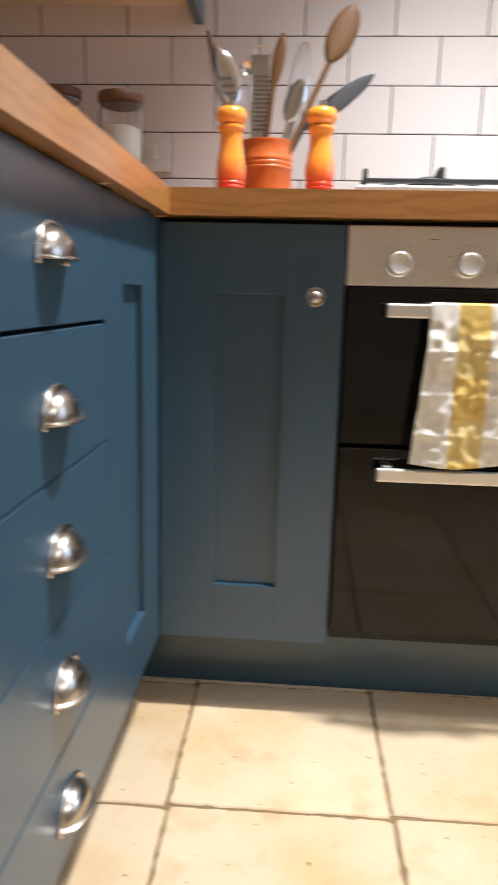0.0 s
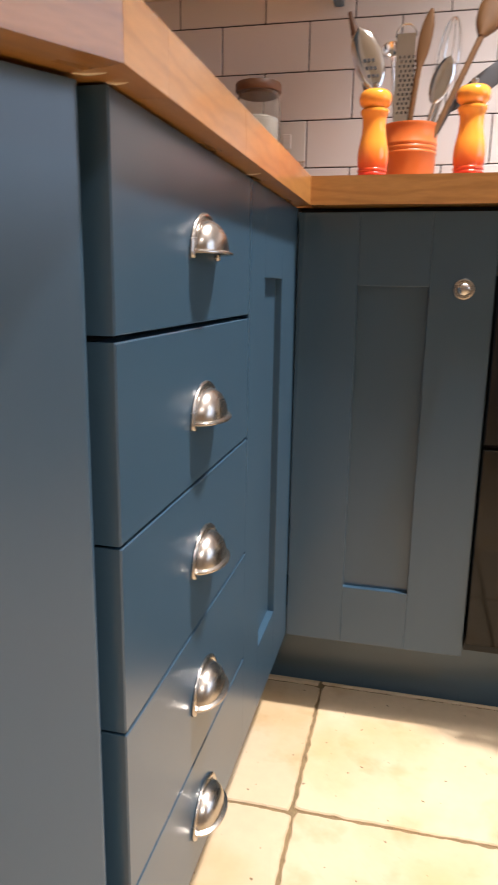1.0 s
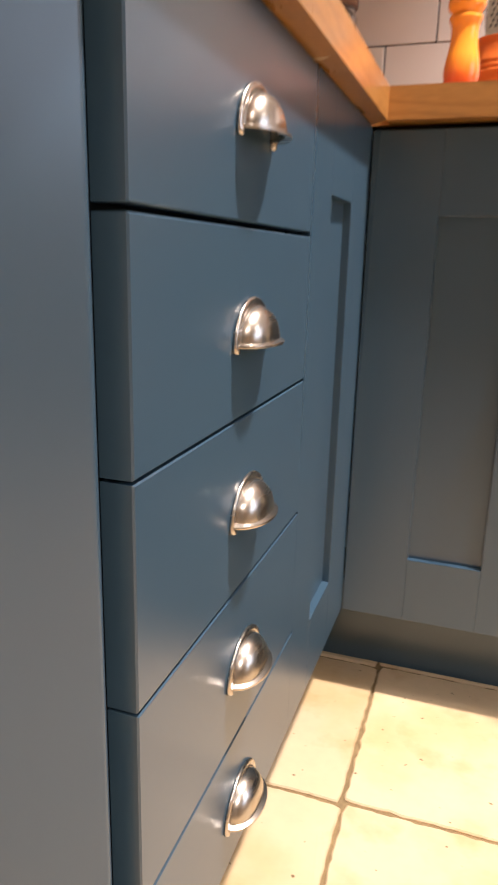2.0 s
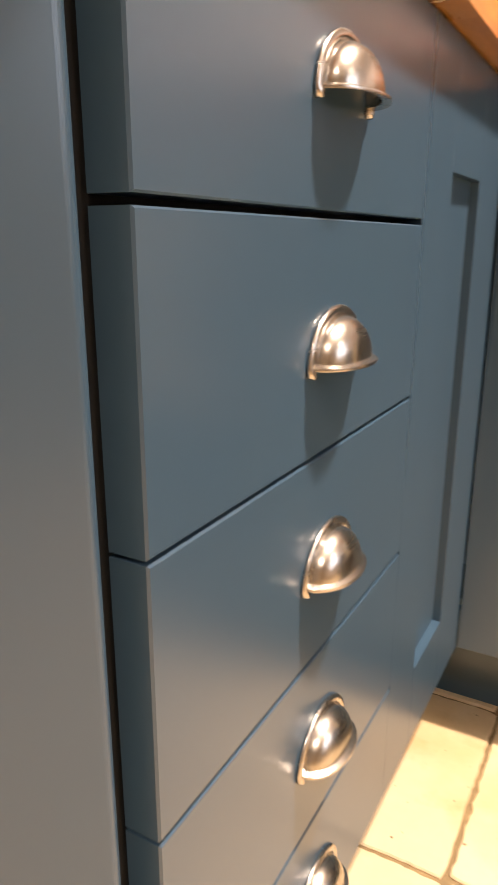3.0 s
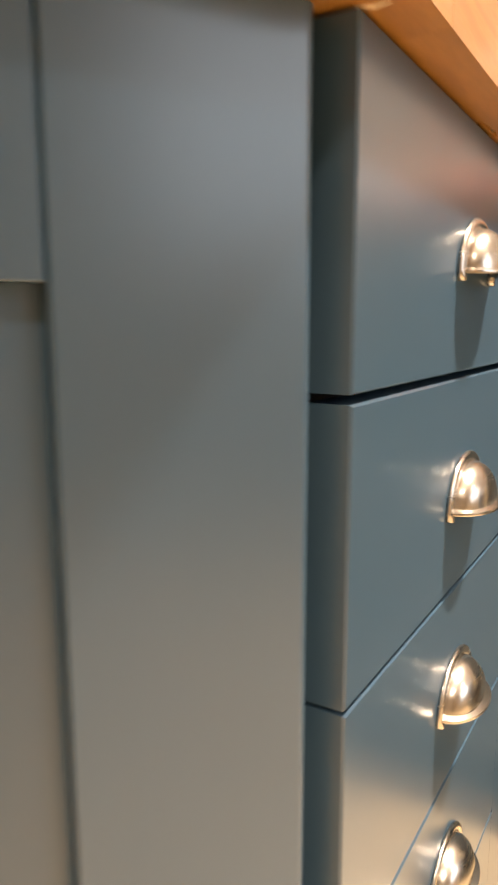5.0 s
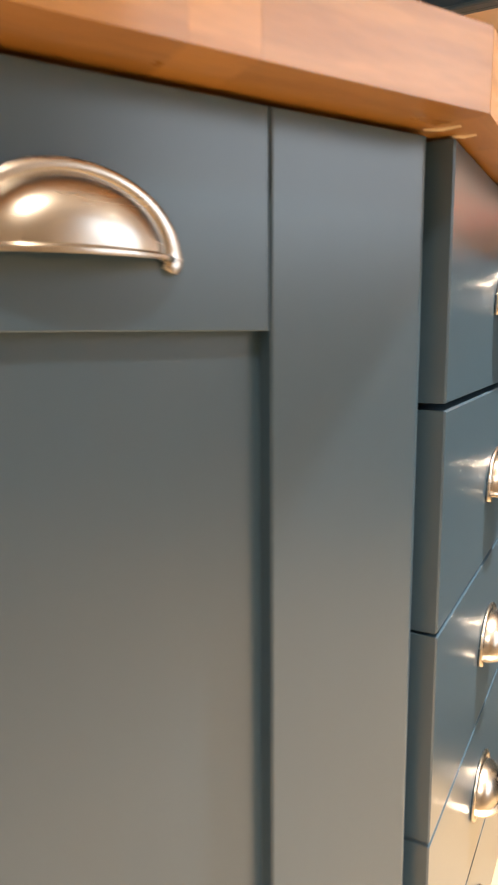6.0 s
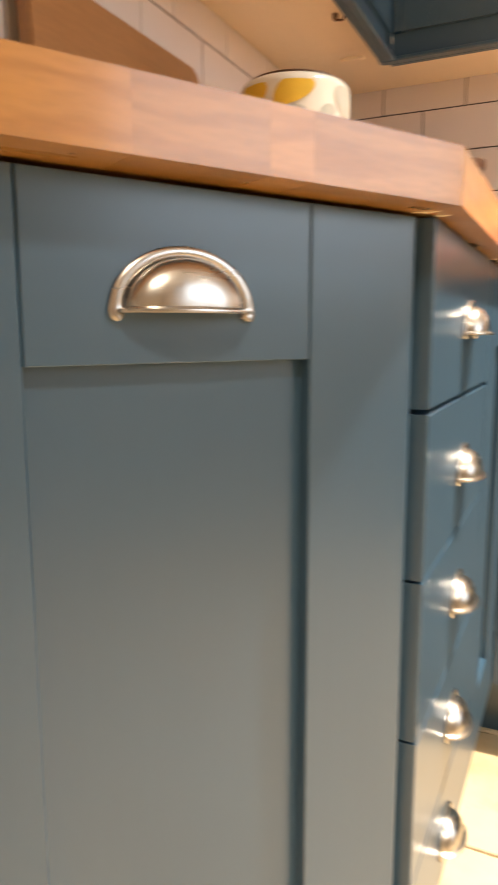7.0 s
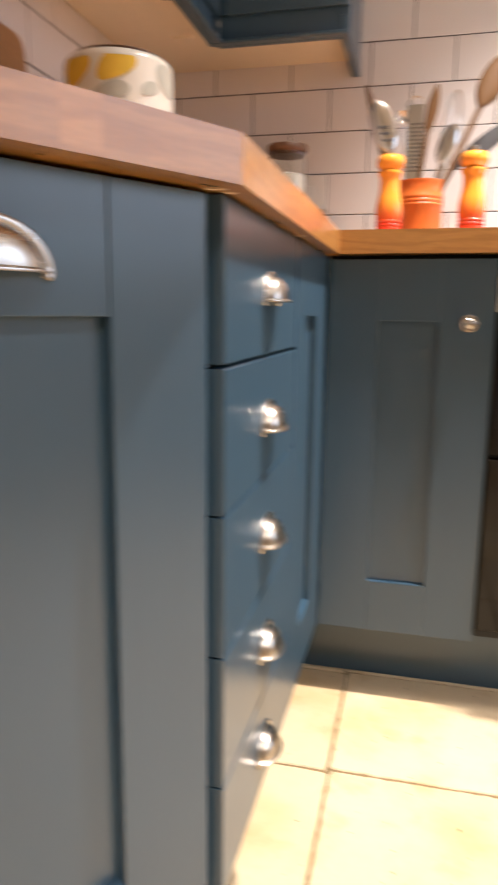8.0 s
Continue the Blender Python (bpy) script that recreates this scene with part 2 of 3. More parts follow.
def cup_pull():
    """Half-dome cup handle: shell, flared brim, broad flat rim and two rounded feet. Its back lies at y = 0, its brim at z = 0."""
    W, H, D, B = 0.0372, 0.0284, 0.0200, 0.0098
    bm = bmesh.new()
    nphi, npsi = 36, 14

    def at(phi, psi, grow=0.0):
        c, s = math.cos(psi) ** 0.80, math.sin(psi) ** 0.95
        return Vector(((W + grow) * math.cos(phi) * c, -(D + grow) * s - 0.002, (H + grow) * math.sin(phi) * c))
    for grow in (0.0, -0.0014):
        grid = [[bm.verts.new(at(math.pi * i / nphi, 0.5 * math.pi * j / npsi * 0.999, grow)) for j in range(npsi + 1)] for i in range(nphi + 1)]
        for i in range(nphi):
            for j in range(npsi):
                q = (grid[i][j], grid[i + 1][j], grid[i + 1][j + 1], grid[i][j + 1])
                bm.faces.new(q if grow == 0 else q[::-1])
    h = B / 2
    arc = [((W + h) * math.cos(math.pi * i / 32), -0.0016, (H + h - 0.0018) * math.sin(math.pi * i / 32)) for i in range(33)]
    ends = [(W + h - 0.0002, -0.0018, -0.0030), (W + h - 0.0005, -0.0018, -0.0050), (W + h - 0.0008, -0.0018, -0.0062)]
    path = ends[::-1] + arc + [(-x, y, z) for x, y, z in ends]
    n = len(path)

    def girth(k):
        e = min(k, n - 1 - k)
        if e < 4:
            return (h * (0.45, 0.80, 0.94, 0.98)[e], 0.0022 + 0.0010 * (e < 3))
        u = abs(k - (n - 1) / 2) / ((n - 1) / 2)
        return (h * (0.66 + 0.30 * u ** 2), 0.0024)
    rim = tube(path, [girth(k) for k in range(n)], 14)
    # the brim runs from foot to foot and stands out past the shell
    brim = bmesh.new()
    rows = []
    for k in range(25):
        a = math.pi * k / 24
        c, v = math.cos(a), math.sin(a)
        inner = ((W - 0.001) * c, -0.002 - (D - 0.001) * v)
        outer = ((W + 0.0052) * c, -0.002 - (D + 0.0046) * v)
        rows.append([brim.verts.new(p) for p in ((*inner, 0.0020), (*outer, -0.0002), (outer[0] * 1.008, outer[1] * 1.008, -0.0012), (*outer, -0.0022), (*inner, -0.0010))])
    for a, b in zip(rows, rows[1:]):
        for i in range(5):
            j = (i + 1) % 5
            brim.faces.new((a[i], b[i], b[j], a[j]))
    brim.faces.new(rows[0])
    brim.faces.new(rows[-1][::-1])
    bmesh.ops.recalc_face_normals(brim, faces=brim.faces[:])
    return join(bm, rim, brim)


def mesh_of(bm, mat, name):
    me = bpy.data.meshes.new(name)
    bm.normal_update()
    bm.to_mesh(me)
    bm.free()
    me.materials.append(mat)
    for p in me.polygons:
        p.use_smooth = True
    me.set_sharp_from_angle(angle=radians(50))
    return me


CUP = mesh_of(cup_pull(), STEEL, "cup_handle")


def cup_handle(parent, x, z, size=(1, 1, 1)):
    ob = new("cup_handle", CUP)
    ob.parent = parent
    ob.scale = size
    ob.location = (x, 0, z)
    return tagged(ob, "brushed nickel cup handle")


def face_frame(x, y, z, angle):
    """Local axes of a cabinet front: x along it, y into it, z up."""
    return pose(x, y, z, 0, 0, angle)


def front(x0, x1, y0, y1, z0, z1, round_x0=0.001, round_x1=0.001, round_z=0.001):
    """A board of a cabinet front, with its own rounding on each upright side and on its ends."""
    bm = box(x0, x1, y0, y1, z0, z1)
    for where, r in (((0, x0), round_x0), ((0, x1), round_x1), ((2, z0), round_z), ((2, z1), round_z)):
        axis, at = where
        edges = [e for e in bm.edges if all(abs(v.co[axis] - at) < 1e-5 and abs(v.co.y - y0) < 1e-5 for v in e.verts)]
        if r and edges:
            bmesh.ops.bevel(bm, geom=edges, offset=r, segments=9 if r > 0.002 else 1, affect="EDGES", profile=0.5)
    return bm


def shaker_door(cabinet, x0, x1, z0, z1, left, right, top, bottom, depth=0.010, thick=0.02, joint=0.0003, outer=(0.0006, 0.0006)):
    """A framed door: the sunk panel, two stiles and two rails; joint is how far the frame's joints are rounded open."""
    door = part("door", box(x0 + left - 0.004, x1 - right + 0.004, depth, thick - 0.002, z0 + bottom - 0.004, z1 - top + 0.004), UPRIGHT, cabinet, "blue painted shaker door")
    part("stile", front(x0, x0 + left, 0, thick, z0, z1, outer[0], joint, 0.0006), UPRIGHT, door)
    part("stile", front(x1 - right, x1, 0, thick, z0, z1, joint, outer[1], 0.0006), UPRIGHT, door)
    gap = joint * 0.5
    part("rail", front(x0 + left + gap, x1 - right - gap, 0, thick, z1 - top, z1, joint, joint, 0.0006), PAINT, door)
    part("rail", front(x0 + left + gap, x1 - right - gap, 0, thick, z0, z0 + bottom, joint, joint, 0.0008), PAINT, door)
    return door


# ---- room ----
WALL_Y, WALL_X = 1.81, -0.75
RIGHT, BACK, CEIL = 2.4, -2.3, 2.4


def structure(name, bm, mat, label, category):
    return tagged(part(name, bm, mat), label, category, kind="structure")


floor = structure("floor", box(WALL_X - 0.1, RIGHT + 0.1, BACK - 0.1, WALL_Y + 0.1, -0.10, -0.004), JOINT, "cream limestone tiles with worn brown joints", "floor")
wall_north = structure("wall_north", box(WALL_X - 0.1, RIGHT + 0.1, WALL_Y + 0.008, WALL_Y + 0.12, 0, CEIL), PLASTER, "wall with white brick tiles above the worktop", "wall")
wall_west = structure("wall_west", box(WALL_X - 0.12, WALL_X - 0.008, BACK, WALL_Y + 0.008, 0, CEIL), PLASTER, "wall with white brick tiles above the worktop", "wall")
east = join(box(RIGHT, RIGHT + 0.1, BACK, 0.0, 0, CEIL), box(RIGHT, RIGHT + 0.1, 1.5, WALL_Y + 0.008, 0, CEIL),
            box(RIGHT, RIGHT + 0.1, 0.0, 1.5, 0, 1.1), box(RIGHT, RIGHT + 0.1, 0.0, 1.5, 2.1, CEIL))
structure("wall_east", east, PLASTER, "plain cream plastered wall with a window opening", "wall")
structure("wall_south", box(WALL_X - 0.1, RIGHT + 0.1, BACK - 0.1, BACK, 0, CEIL), PLASTER, "plain cream plastered wall", "wall")
structure("ceiling", box(WALL_X - 0.1, RIGHT + 0.1, BACK - 0.1, WALL_Y + 0.1, CEIL, CEIL + 0.1), PLASTER, "plain pale ceiling", "ceiling")

# ---- base cabinets ----
TOP, FOOT = 0.866, 0.146
BACK_TOP = 0.860
FRONT_X, FRONT_Y = -0.180, 1.236
COR = Vector((-0.1905, 0.535))
ANG = 60.0
AD = Vector((math.cos(radians(ANG)), math.sin(radians(ANG))))
AN = Vector((AD.y, -AD.x))

drawers = thing("drawer_unit", face_frame(FRONT_X, 0.55, 0, 90), "blue painted unit of five drawers under the worktop", "cabinet")
part("body", box(-0.012, 0.362, 0.024, 0.52, FOOT, 0.8675), INNER, drawers)
LINES = [FOOT, 0.2775, 0.4235, 0.5705, 0.7155, TOP]
for k in range(5):
    low, high = LINES[k] + (0.0012 if k else 0), LINES[k + 1] - (0.0012 if k < 3 else (0.0032 if k == 3 else 0))
    drawer = part("drawer", front(0, 0.3684, 0, 0.021, low, high, 0.0012, 0.0, 0.0010), PAINT, drawers, "flat blue painted drawer front")
    cup_handle(drawer, 0.194, (0.197, 0.342, 0.487, 0.629, 0.778)[k], (0.90, 0.94, 0.97))

corner = thing("corner_cabinet", face_frame(FRONT_X, 0.9187, 0, 90), "blue painted corner cabinet with a shaker door", "cabinet")
part("body", box(0.0, 0.40, 0.024, 0.52, FOOT, 0.8675), INNER, corner)
shaker_door(corner, 0.0, 0.3172, FOOT, TOP, 0.088, 0.115, 0.107, 0.10, outer=(0.0, 0.0006))

slim = thing("base_cabinet", face_frame(FRONT_X, FRONT_Y, 0, 0), "blue painted base cabinet with a shaker door beside the oven", "cabinet")
part("body", box(0.002, 0.300, 0.024, 0.55, FOOT, 0.8675), INNER, slim)
door = shaker_door(slim, 0.002, 0.300, FOOT, BACK_TOP, 0.095, 0.095, 0.109, 0.102)
knob = lathe([(0, 0), (0.009, 0), (0.009, 0.002), (0.0055, 0.005), (0.005, 0.012), (0.011, 0.016), (0.0155, 0.020), (0.0158, 0.0222), (0.0146, 0.0242), (0.0128, 0.0246), (0.0116, 0.0228), (0.0098, 0.0226), (0.0088, 0.0250), (0.0055, 0.0272), (0, 0.0278)], 28)
bmesh.ops.rotate(knob, verts=knob.verts[:], matrix=Matrix.Rotation(radians(90), 3, "X"))
bmesh.ops.translate(knob, verts=knob.verts[:], vec=(0.254, 0, 0.748))
part("knob", knob, STEEL, door, "brushed nickel round knob", True)

angled = thing("angled_cabinet", face_frame(COR.x - 0.403 * AD.x, COR.y - 0.403 * AD.y, 0, ANG), "blue painted angled cabinet with a shaker door and cup handle", "cabinet")
part("body", box(0.0, 0.400, 0.024, 0.30, FOOT, 0.8675), INNER, angled)
door = shaker_door(angled, 0.0, 0.403, FOOT, TOP - 0.0015, 0.100, 0.1045, 0.1045, 0.10, depth=0.011, thick=0.022, joint=0.0012, outer=(0.0012, 0.0055))
part("filler", box(0.403, 0.4075, 0.019, 0.06, FOOT, TOP), PAINT, angled)
cup_handle(door, 0.403 - 0.1045 - 0.0990, 0.792, (1.08, 0.86, 1.08))

P0 = Vector((COR.x - 0.403 * AD.x, COR.y - 0.403 * AD.y))
structure("end_panel", box(WALL_X, P0.x - 0.004, P0.y, P0.y + 0.02, 0, 0.8675), PAINT, "blue painted end panel", "panel")
structure("plinth_north", box(-0.235, 1.6, 1.336, 1.352, 0, 0.150), PAINT, "blue painted plinth", "plinth")
structure("plinth_west", box(-0.251, -0.235, 0.50, 1.336, 0, 0.150), PAINT, "blue painted plinth", "plinth")
kick = structure("plinth_angled", box(0.0, 0.36, 0.055, 0.071, 0, 0.150), PAINT, "blue painted plinth", "plinth")
kick.matrix_world = face_frame(P0.x, P0.y, 0, ANG)

# ---- oven ----
oven = thing("double_oven", face_frame(0.122, 1.232, 0, 0), "built-in steel and black glass double oven", "oven")
OW = 0.595
part("body", box(0.002, OW, 0.022, 0.55, 0.150, 0.8675), INNER, oven)
panel = part("control_panel", box(0, OW, 0, 0.02, 0.768, BACK_TOP, 0.0015), INOX, oven, "brushed steel control panel")
part("display", box(0.235, 0.355, -0.001, 0.01, 0.792, 0.838, 0.0008), GLASSY, panel, "black glass display")
for x in (0.080, 0.187, 0.405, 0.512):
    dial = lathe([(0, 0), (0.021, 0), (0.021, 0.003), (0.0185, 0.004), (0.0175, 0.019), (0.0155, 0.0215), (0.013, 0.0205), (0, 0.0205)], 32)
    bmesh.ops.rotate(dial, verts=dial.verts[:], matrix=Matrix.Rotation(radians(90), 3, "X"))
    bmesh.ops.translate(dial, verts=dial.verts[:], vec=(x, 0, 0.803))
    part("dial", dial, ALU, panel, "satin silver dial", True)
for k in range(9):
    a = radians(-130 + 32 * k)
    for x in (0.080, 0.187):
        cx, cz = x + 0.030 * math.sin(a), 0.803 + 0.030 * math.cos(a)
        part("marking", box(cx - 0.0012, cx + 0.0012, -0.0006, 0.001, cz - 0.0005, cz + 0.0005), IRON, panel)
part("marking", box(0.128, 0.139, -0.0006, 0.001, 0.8395, 0.8405), IRON, panel)
for low, high, hz in ((0.512, 0.766, 0.731), (0.172, 0.505, 0.470)):
    od = part("oven_door", box(0.002, OW - 0.002, 0, 0.02, low, high, 0.0015), GLASSY, oven, "black glass oven door")
    bar = box(0.062, OW - 0.062, -0.042, -0.030, hz - 0.011, hz + 0.011, 0.003, 2)
    part("handle", join(bar, box(0.075, 0.090, -0.032, 0.001, hz - 0.007, hz + 0.007), box(OW - 0.090, OW - 0.075, -0.032, 0.001, hz - 0.007, hz + 0.007)), ALU, od, "flat steel bar handle")
structure("filler_panel", box(0.722, 1.6, 1.238, 1.258, FOOT, TOP), PAINT, "blue painted cabinet front", "panel")


structure("end_panel_east", box(1.58, 1.60, 1.258, WALL_Y, 0, 0.8675), PAINT, "blue painted end panel", "panel")


def towel():
    """Folded cotton towel over the rail of the upper oven door, with creases and a woven check."""
    root = thing("tea_towel", pose(0.252, 1.196, 0.731), "white and yellow checked cotton tea towel over the oven rail", "towel")
    path = [(0.0085, -0.22 + 0.02 * k) for k in range(11)] + [(0.0068, 0.011), (0.0, 0.0140), (-0.0085, 0.011)]
    path += [(-0.0100 - 0.004 * k / 70, -0.238 * k / 70) for k in range(71)]
    for x0, x1, mat, name in ((0, 0.040, CLOTH, "white_stripe"), (0.040, 0.090, CLOTHY, "yellow_stripe"), (0.090, 0.145, CLOTH, "white_stripe")):
        bm = bmesh.new()
        nx = 22
        rows = []
        for k, (y, z) in enumerate(path):
            row = []
            front = y < -0.0095
            drop = max(0.0, -z) / 0.25
            for i in range(nx + 1):
                x = x0 + (x1 - x0) * i / nx
                w = 0.0
                if front:
                    w = 0.0042 * noise.noise(Vector((x * 30, z * 22, 3.0))) + 0.0052 * noise.noise(Vector((x * 75, z * 62, 9.0)))
                    w += 0.0035 * math.sin(x * 62 + 1.0 + z * 10) * drop
                    for zc in (-0.062, -0.128, -0.190):
                        w += 0.0022 * math.exp(-((z - zc - 0.004 * math.sin(x * 40)) / 0.004) ** 2)
                    w = (w + 0.003) * min(1.0, drop * 6)
                edge = 0.004 * noise.noise(Vector((z * 18, x0 * 3, 1.0))) * drop if front else 0.0
                row.append(bm.verts.new((x * (1 + 0.06 * drop * front) - 0.020 * drop * front * max(0.25, 1 - x / 0.05) + edge, y - max(w, -0.001), z - (0.005 * math.sin(x * 30) * drop if front else 0))))
            rows.append(row)
        for a, b in zip(rows, rows[1:]):
            for i in range(nx):
                bm.faces.new((a[i], a[i + 1], b[i + 1], b[i]))
        bmesh.ops.recalc_face_normals(bm, faces=bm.faces[:])
        ob = part(name, bm, mat, root, smooth=True)
        mod = ob.modifiers.new("thickness", "SOLIDIFY")
        mod.thickness = 0.0022
    return root


towel()

# ---- worktop ----
BEND = Vector((-0.157, 0.521))
END = Vector((BEND.x - 0.46 * AD.x, BEND.y - 0.46 * AD.y))
EDGE_Y = 1.211
worktop = thing("worktop", pose(0, 0, 0), "oiled oak block worktop with jointed staves", "worktop", kind="structure")
s = 0.041


inner = [(1.6, EDGE_Y + s), (BEND.x - s, EDGE_Y + s), (BEND.x - s, BEND.y + s * 0.27), (END.x - s * AN.x, END.y - s * AN.y), (WALL_X, END.y - s * AN.y), (WALL_X, WALL_Y), (1.6, WALL_Y)]
part("slab", slab(inner, 0.8685, 0.9085), OAK, worktop)


def staves(start, end, normal, lengths, z0=0.868, z1=0.909, first=0.0, last=0.0):
    """Edge staves laid end to end from start to end; normal points out of the worktop."""
    d = (end - start)
    total = d.length
    d = d / total
    at, k = 0.0, 0
    while at < total - 0.001:
        n = min(lengths[k % len(lengths)], total - at)
        if total - at - n < 0.02:
            n = total - at
        a0, a1 = at, at + n
        i0 = a0 + (first if at == 0 else 0)
        i1 = a1 - (last if a1 >= total - 0.001 else 0)
        o0, o1 = start + d * a0, start + d * a1
        q0, q1 = start + d * i0 - normal * s, start + d * i1 - normal * s
        jut = random.uniform(-0.00003, 0.00006)
        pts = [tuple(q0), tuple(q1), tuple(o1 + normal * jut), tuple(o0 + normal * jut)]
        area = sum(pts[i][0] * pts[(i + 1) % 4][1] - pts[(i + 1) % 4][0] * pts[i][1] for i in range(4))
        if area < 0:
            pts.reverse()
        c = (o0 + o1) / 2
        bm = slab(pts, z0, z1, 0.00012)
        rot = Matrix.Rotation(-math.atan2(d.y, d.x), 4, "Z") @ Matrix.Translation((-c.x, -c.y, -0.89))
        bmesh.ops.transform(bm, matrix=rot, verts=bm.verts[:])
        ob = part("stave", bm, OAK, worktop)
        ob.matrix_world = rot.inverted()
        at, k = a1, k + 1


staves(END, BEND, AN, (0.203, 0.087, 0.033, 0.137), last=s * 0.27)
staves(BEND, Vector((BEND.x, EDGE_Y)), Vector((1, 0)), (0.072, 0.21, 0.16, 0.24), first=s * 0.27, last=-s)
staves(Vector((BEND.x, EDGE_Y)), Vector((1.6, EDGE_Y)), Vector((0, -1)), (0.36, 0.27, 0.31, 0.22), first=0.0)

# pale splinters along the lower edge, by the bend and half-way to the corner
for a, b in (((-0.194, 0.532), (-0.174, 0.535)), ((-0.184, 0.553), (-0.170, 0.556)), ((-0.183, 0.910), (-0.166, 0.906))):
    mid = ((a[0] + b[0]) / 2, (a[1] + b[1]) / 2 + 0.0012)
    part("splinter", tube([(*a, 0.8679), (*mid, 0.8677), (*b, 0.8679)], [(0.0003, 0.0004), (0.0011, 0.0006), (0.0003, 0.0003)], 8), PALE, worktop, "pale splintered scuff")

# ---- wall cabinets ----
UNDER, PEL = 1.383, 1.343


def wall_cabinet(name, m, width, depth, panels, label, under=0.0):
    root = thing(name, m, label, "wall cabinet")
    part("body", box(0, width, 0.02, depth, UNDER + 0.012, 2.1), PAINT, root)
    part("underside", box(under, width, 0.018, depth, UNDER, UNDER + 0.012), PALE, root, "pale plywood underside")
    x = 0.0
    for w in panels:
        d = shaker_door(root, x + 0.0015, x + w - 0.0015, UNDER + 0.020, 2.1, 0.075, 0.075, 0.075, 0.075)
        x += w
    return root


north_cab = wall_cabinet("wall_cabinet", face_frame(-0.476, 1.535, 0, 0), 0.285, 0.275, (0.285,), "blue painted wall cabinet with a pelmet below")
part("pelmet", join(box(-0.004, 0.288, 0.010, 0.022, PEL, UNDER + 0.024, 0.001), box(-0.018, 0.288, -0.010, 0.0102, PEL, PEL + 0.009, 0.002)), PAINT, north_cab)
part("pelmet", box(0.267, 0.288, 0.006, 0.274, PEL, UNDER + 0.004, 0.002), PAINT, north_cab)
part("corner_post", box(-0.030, -0.001, 0.0, 0.030, PEL + 0.0095, 2.1), PAINT, north_cab)
west_cab = wall_cabinet("wall_cabinet", face_frame(-0.476, 0.72, 0, 90), 0.815, 0.272, (0.4075, 0.4075), "blue painted wall cabinet with a pelmet below")
part("corner_base", box(0.8155, 1.088, 0.0005, 0.272, UNDER, UNDER + 0.012), PALE, west_cab, "pale plywood underside")
part("pelmet", join(box(-0.004, 0.803, 0.010, 0.022, PEL, UNDER + 0.024, 0.001), box(-0.004, 0.803, -0.010, 0.0102, PEL, PEL + 0.009, 0.002)), PAINT, west_cab)

part("hook", join(box(0.630, 0.642, 0.062, 0.068, UNDER - 0.012, UNDER + 0.001, 0.001), tube([(0.636, 0.065, UNDER - 0.010), (0.636, 0.050, UNDER - 0.014), (0.636, 0.046, UNDER - 0.006)], 0.002, 8)), DARKWOOD, west_cab, "small brown cup hook")
part("batten", box(0.850, 0.866, 0.075, 0.125, UNDER - 0.006, UNDER + 0.001, 0.001), PALE, west_cab, "small wooden batten")

# ---- things on the worktop ----
DECK = 0.909


def pepper_mill(x, y, turn):
    root = thing("pepper_mill", pose(x, y, DECK, 0, 0, turn), "glossy orange pepper mill fading to red at the foot", "mill", "mills on the worktop")
    body = [(0, 0), (0.0262, 0), (0.0268, 0.003), (0.0262, 0.028), (0.0252, 0.030), (0.0264, 0.032), (0.0268, 0.0345), (0.0262, 0.037), (0.0250, 0.0385),
            (0.0262, 0.0405), (0.0266, 0.043), (0.0256, 0.0455), (0.0248, 0.0465), (0.0264, 0.053), (0.0273, 0.064), (0.0273, 0.072), (0.0262, 0.084), (0.0238, 0.098),
            (0.0214, 0.112), (0.0203, 0.126), (0.0205, 0.138), (0.0226, 0.147), (0.0248, 0.151), (0.0250, 0.154), (0.0244, 0.157), (0.0205, 0.1595)]
    part("body", lathe(body, 40), MILL, root, smooth=True)
    head = [(0.0200, 0.1597), (0.0215, 0.162), (0.0262, 0.167), (0.0284, 0.174), (0.0285, 0.180), (0.0268, 0.187), (0.0225, 0.1925), (0.0150, 0.1955), (0.006, 0.1965), (0, 0.1968)]
    part("head", lathe(head, 40), MILL, root, smooth=True)
    part("finial", lathe([(0.0045, 0.196), (0.0042, 0.199), (0.0060, 0.203), (0.0058, 0.207), (0.003, 0.2095), (0, 0.210)], 20), STEEL, root, smooth=True)
    root.scale = (0.97, 0.97, 0.85)
    return root


pepper_mill(-0.083, 1.42, 0)
pepper_mill(0.077, 1.42, 40)

CX, CY = -0.026, 1.585
crock = thing("utensil_crock", pose(CX, CY, DECK), "glazed orange stoneware crock full of utensils", "crock")
crock.scale = (1.0, 1.0, 0.95)
part("body", lathe([(0, 0), (0.047, 0), (0.0495, 0.003), (0.0502, 0.03), (0.0505, 0.09), (0.0518, 0.092), (0.0518, 0.095), (0.0506, 0.097), (0.0520, 0.101), (0.0520, 0.104),
                    (0.0508, 0.106), (0.0522, 0.110), (0.0522, 0.113), (0.0510, 0.115), (0.0515, 0.142), (0.0530, 0.145), (0.0528, 0.148), (0.0500, 0.148), (0.0485, 0.142), (0.0470, 0.01), (0, 0.008)], 48), ORANGE, crock, smooth=True)


def utensil(name, label, pieces):
    root = thing(name, pose(CX, CY, DECK + 0.01), label, "utensil", "utensils in the crock")
    for pname, bm, mat in pieces:
        part(pname, bm, mat, root, smooth=True)
    return root


def stick(x0, z0, x1, z1, y0, y1, r0, r1, n=8):
    pts = [(x0 + (x1 - x0) * k / n, y0 + (y1 - y0) * k / n, z0 + (z1 - z0) * k / n) for k in range(n + 1)]
    return tube(pts, [r0 + (r1 - r0) * k / n for k in range(n + 1)], 12)


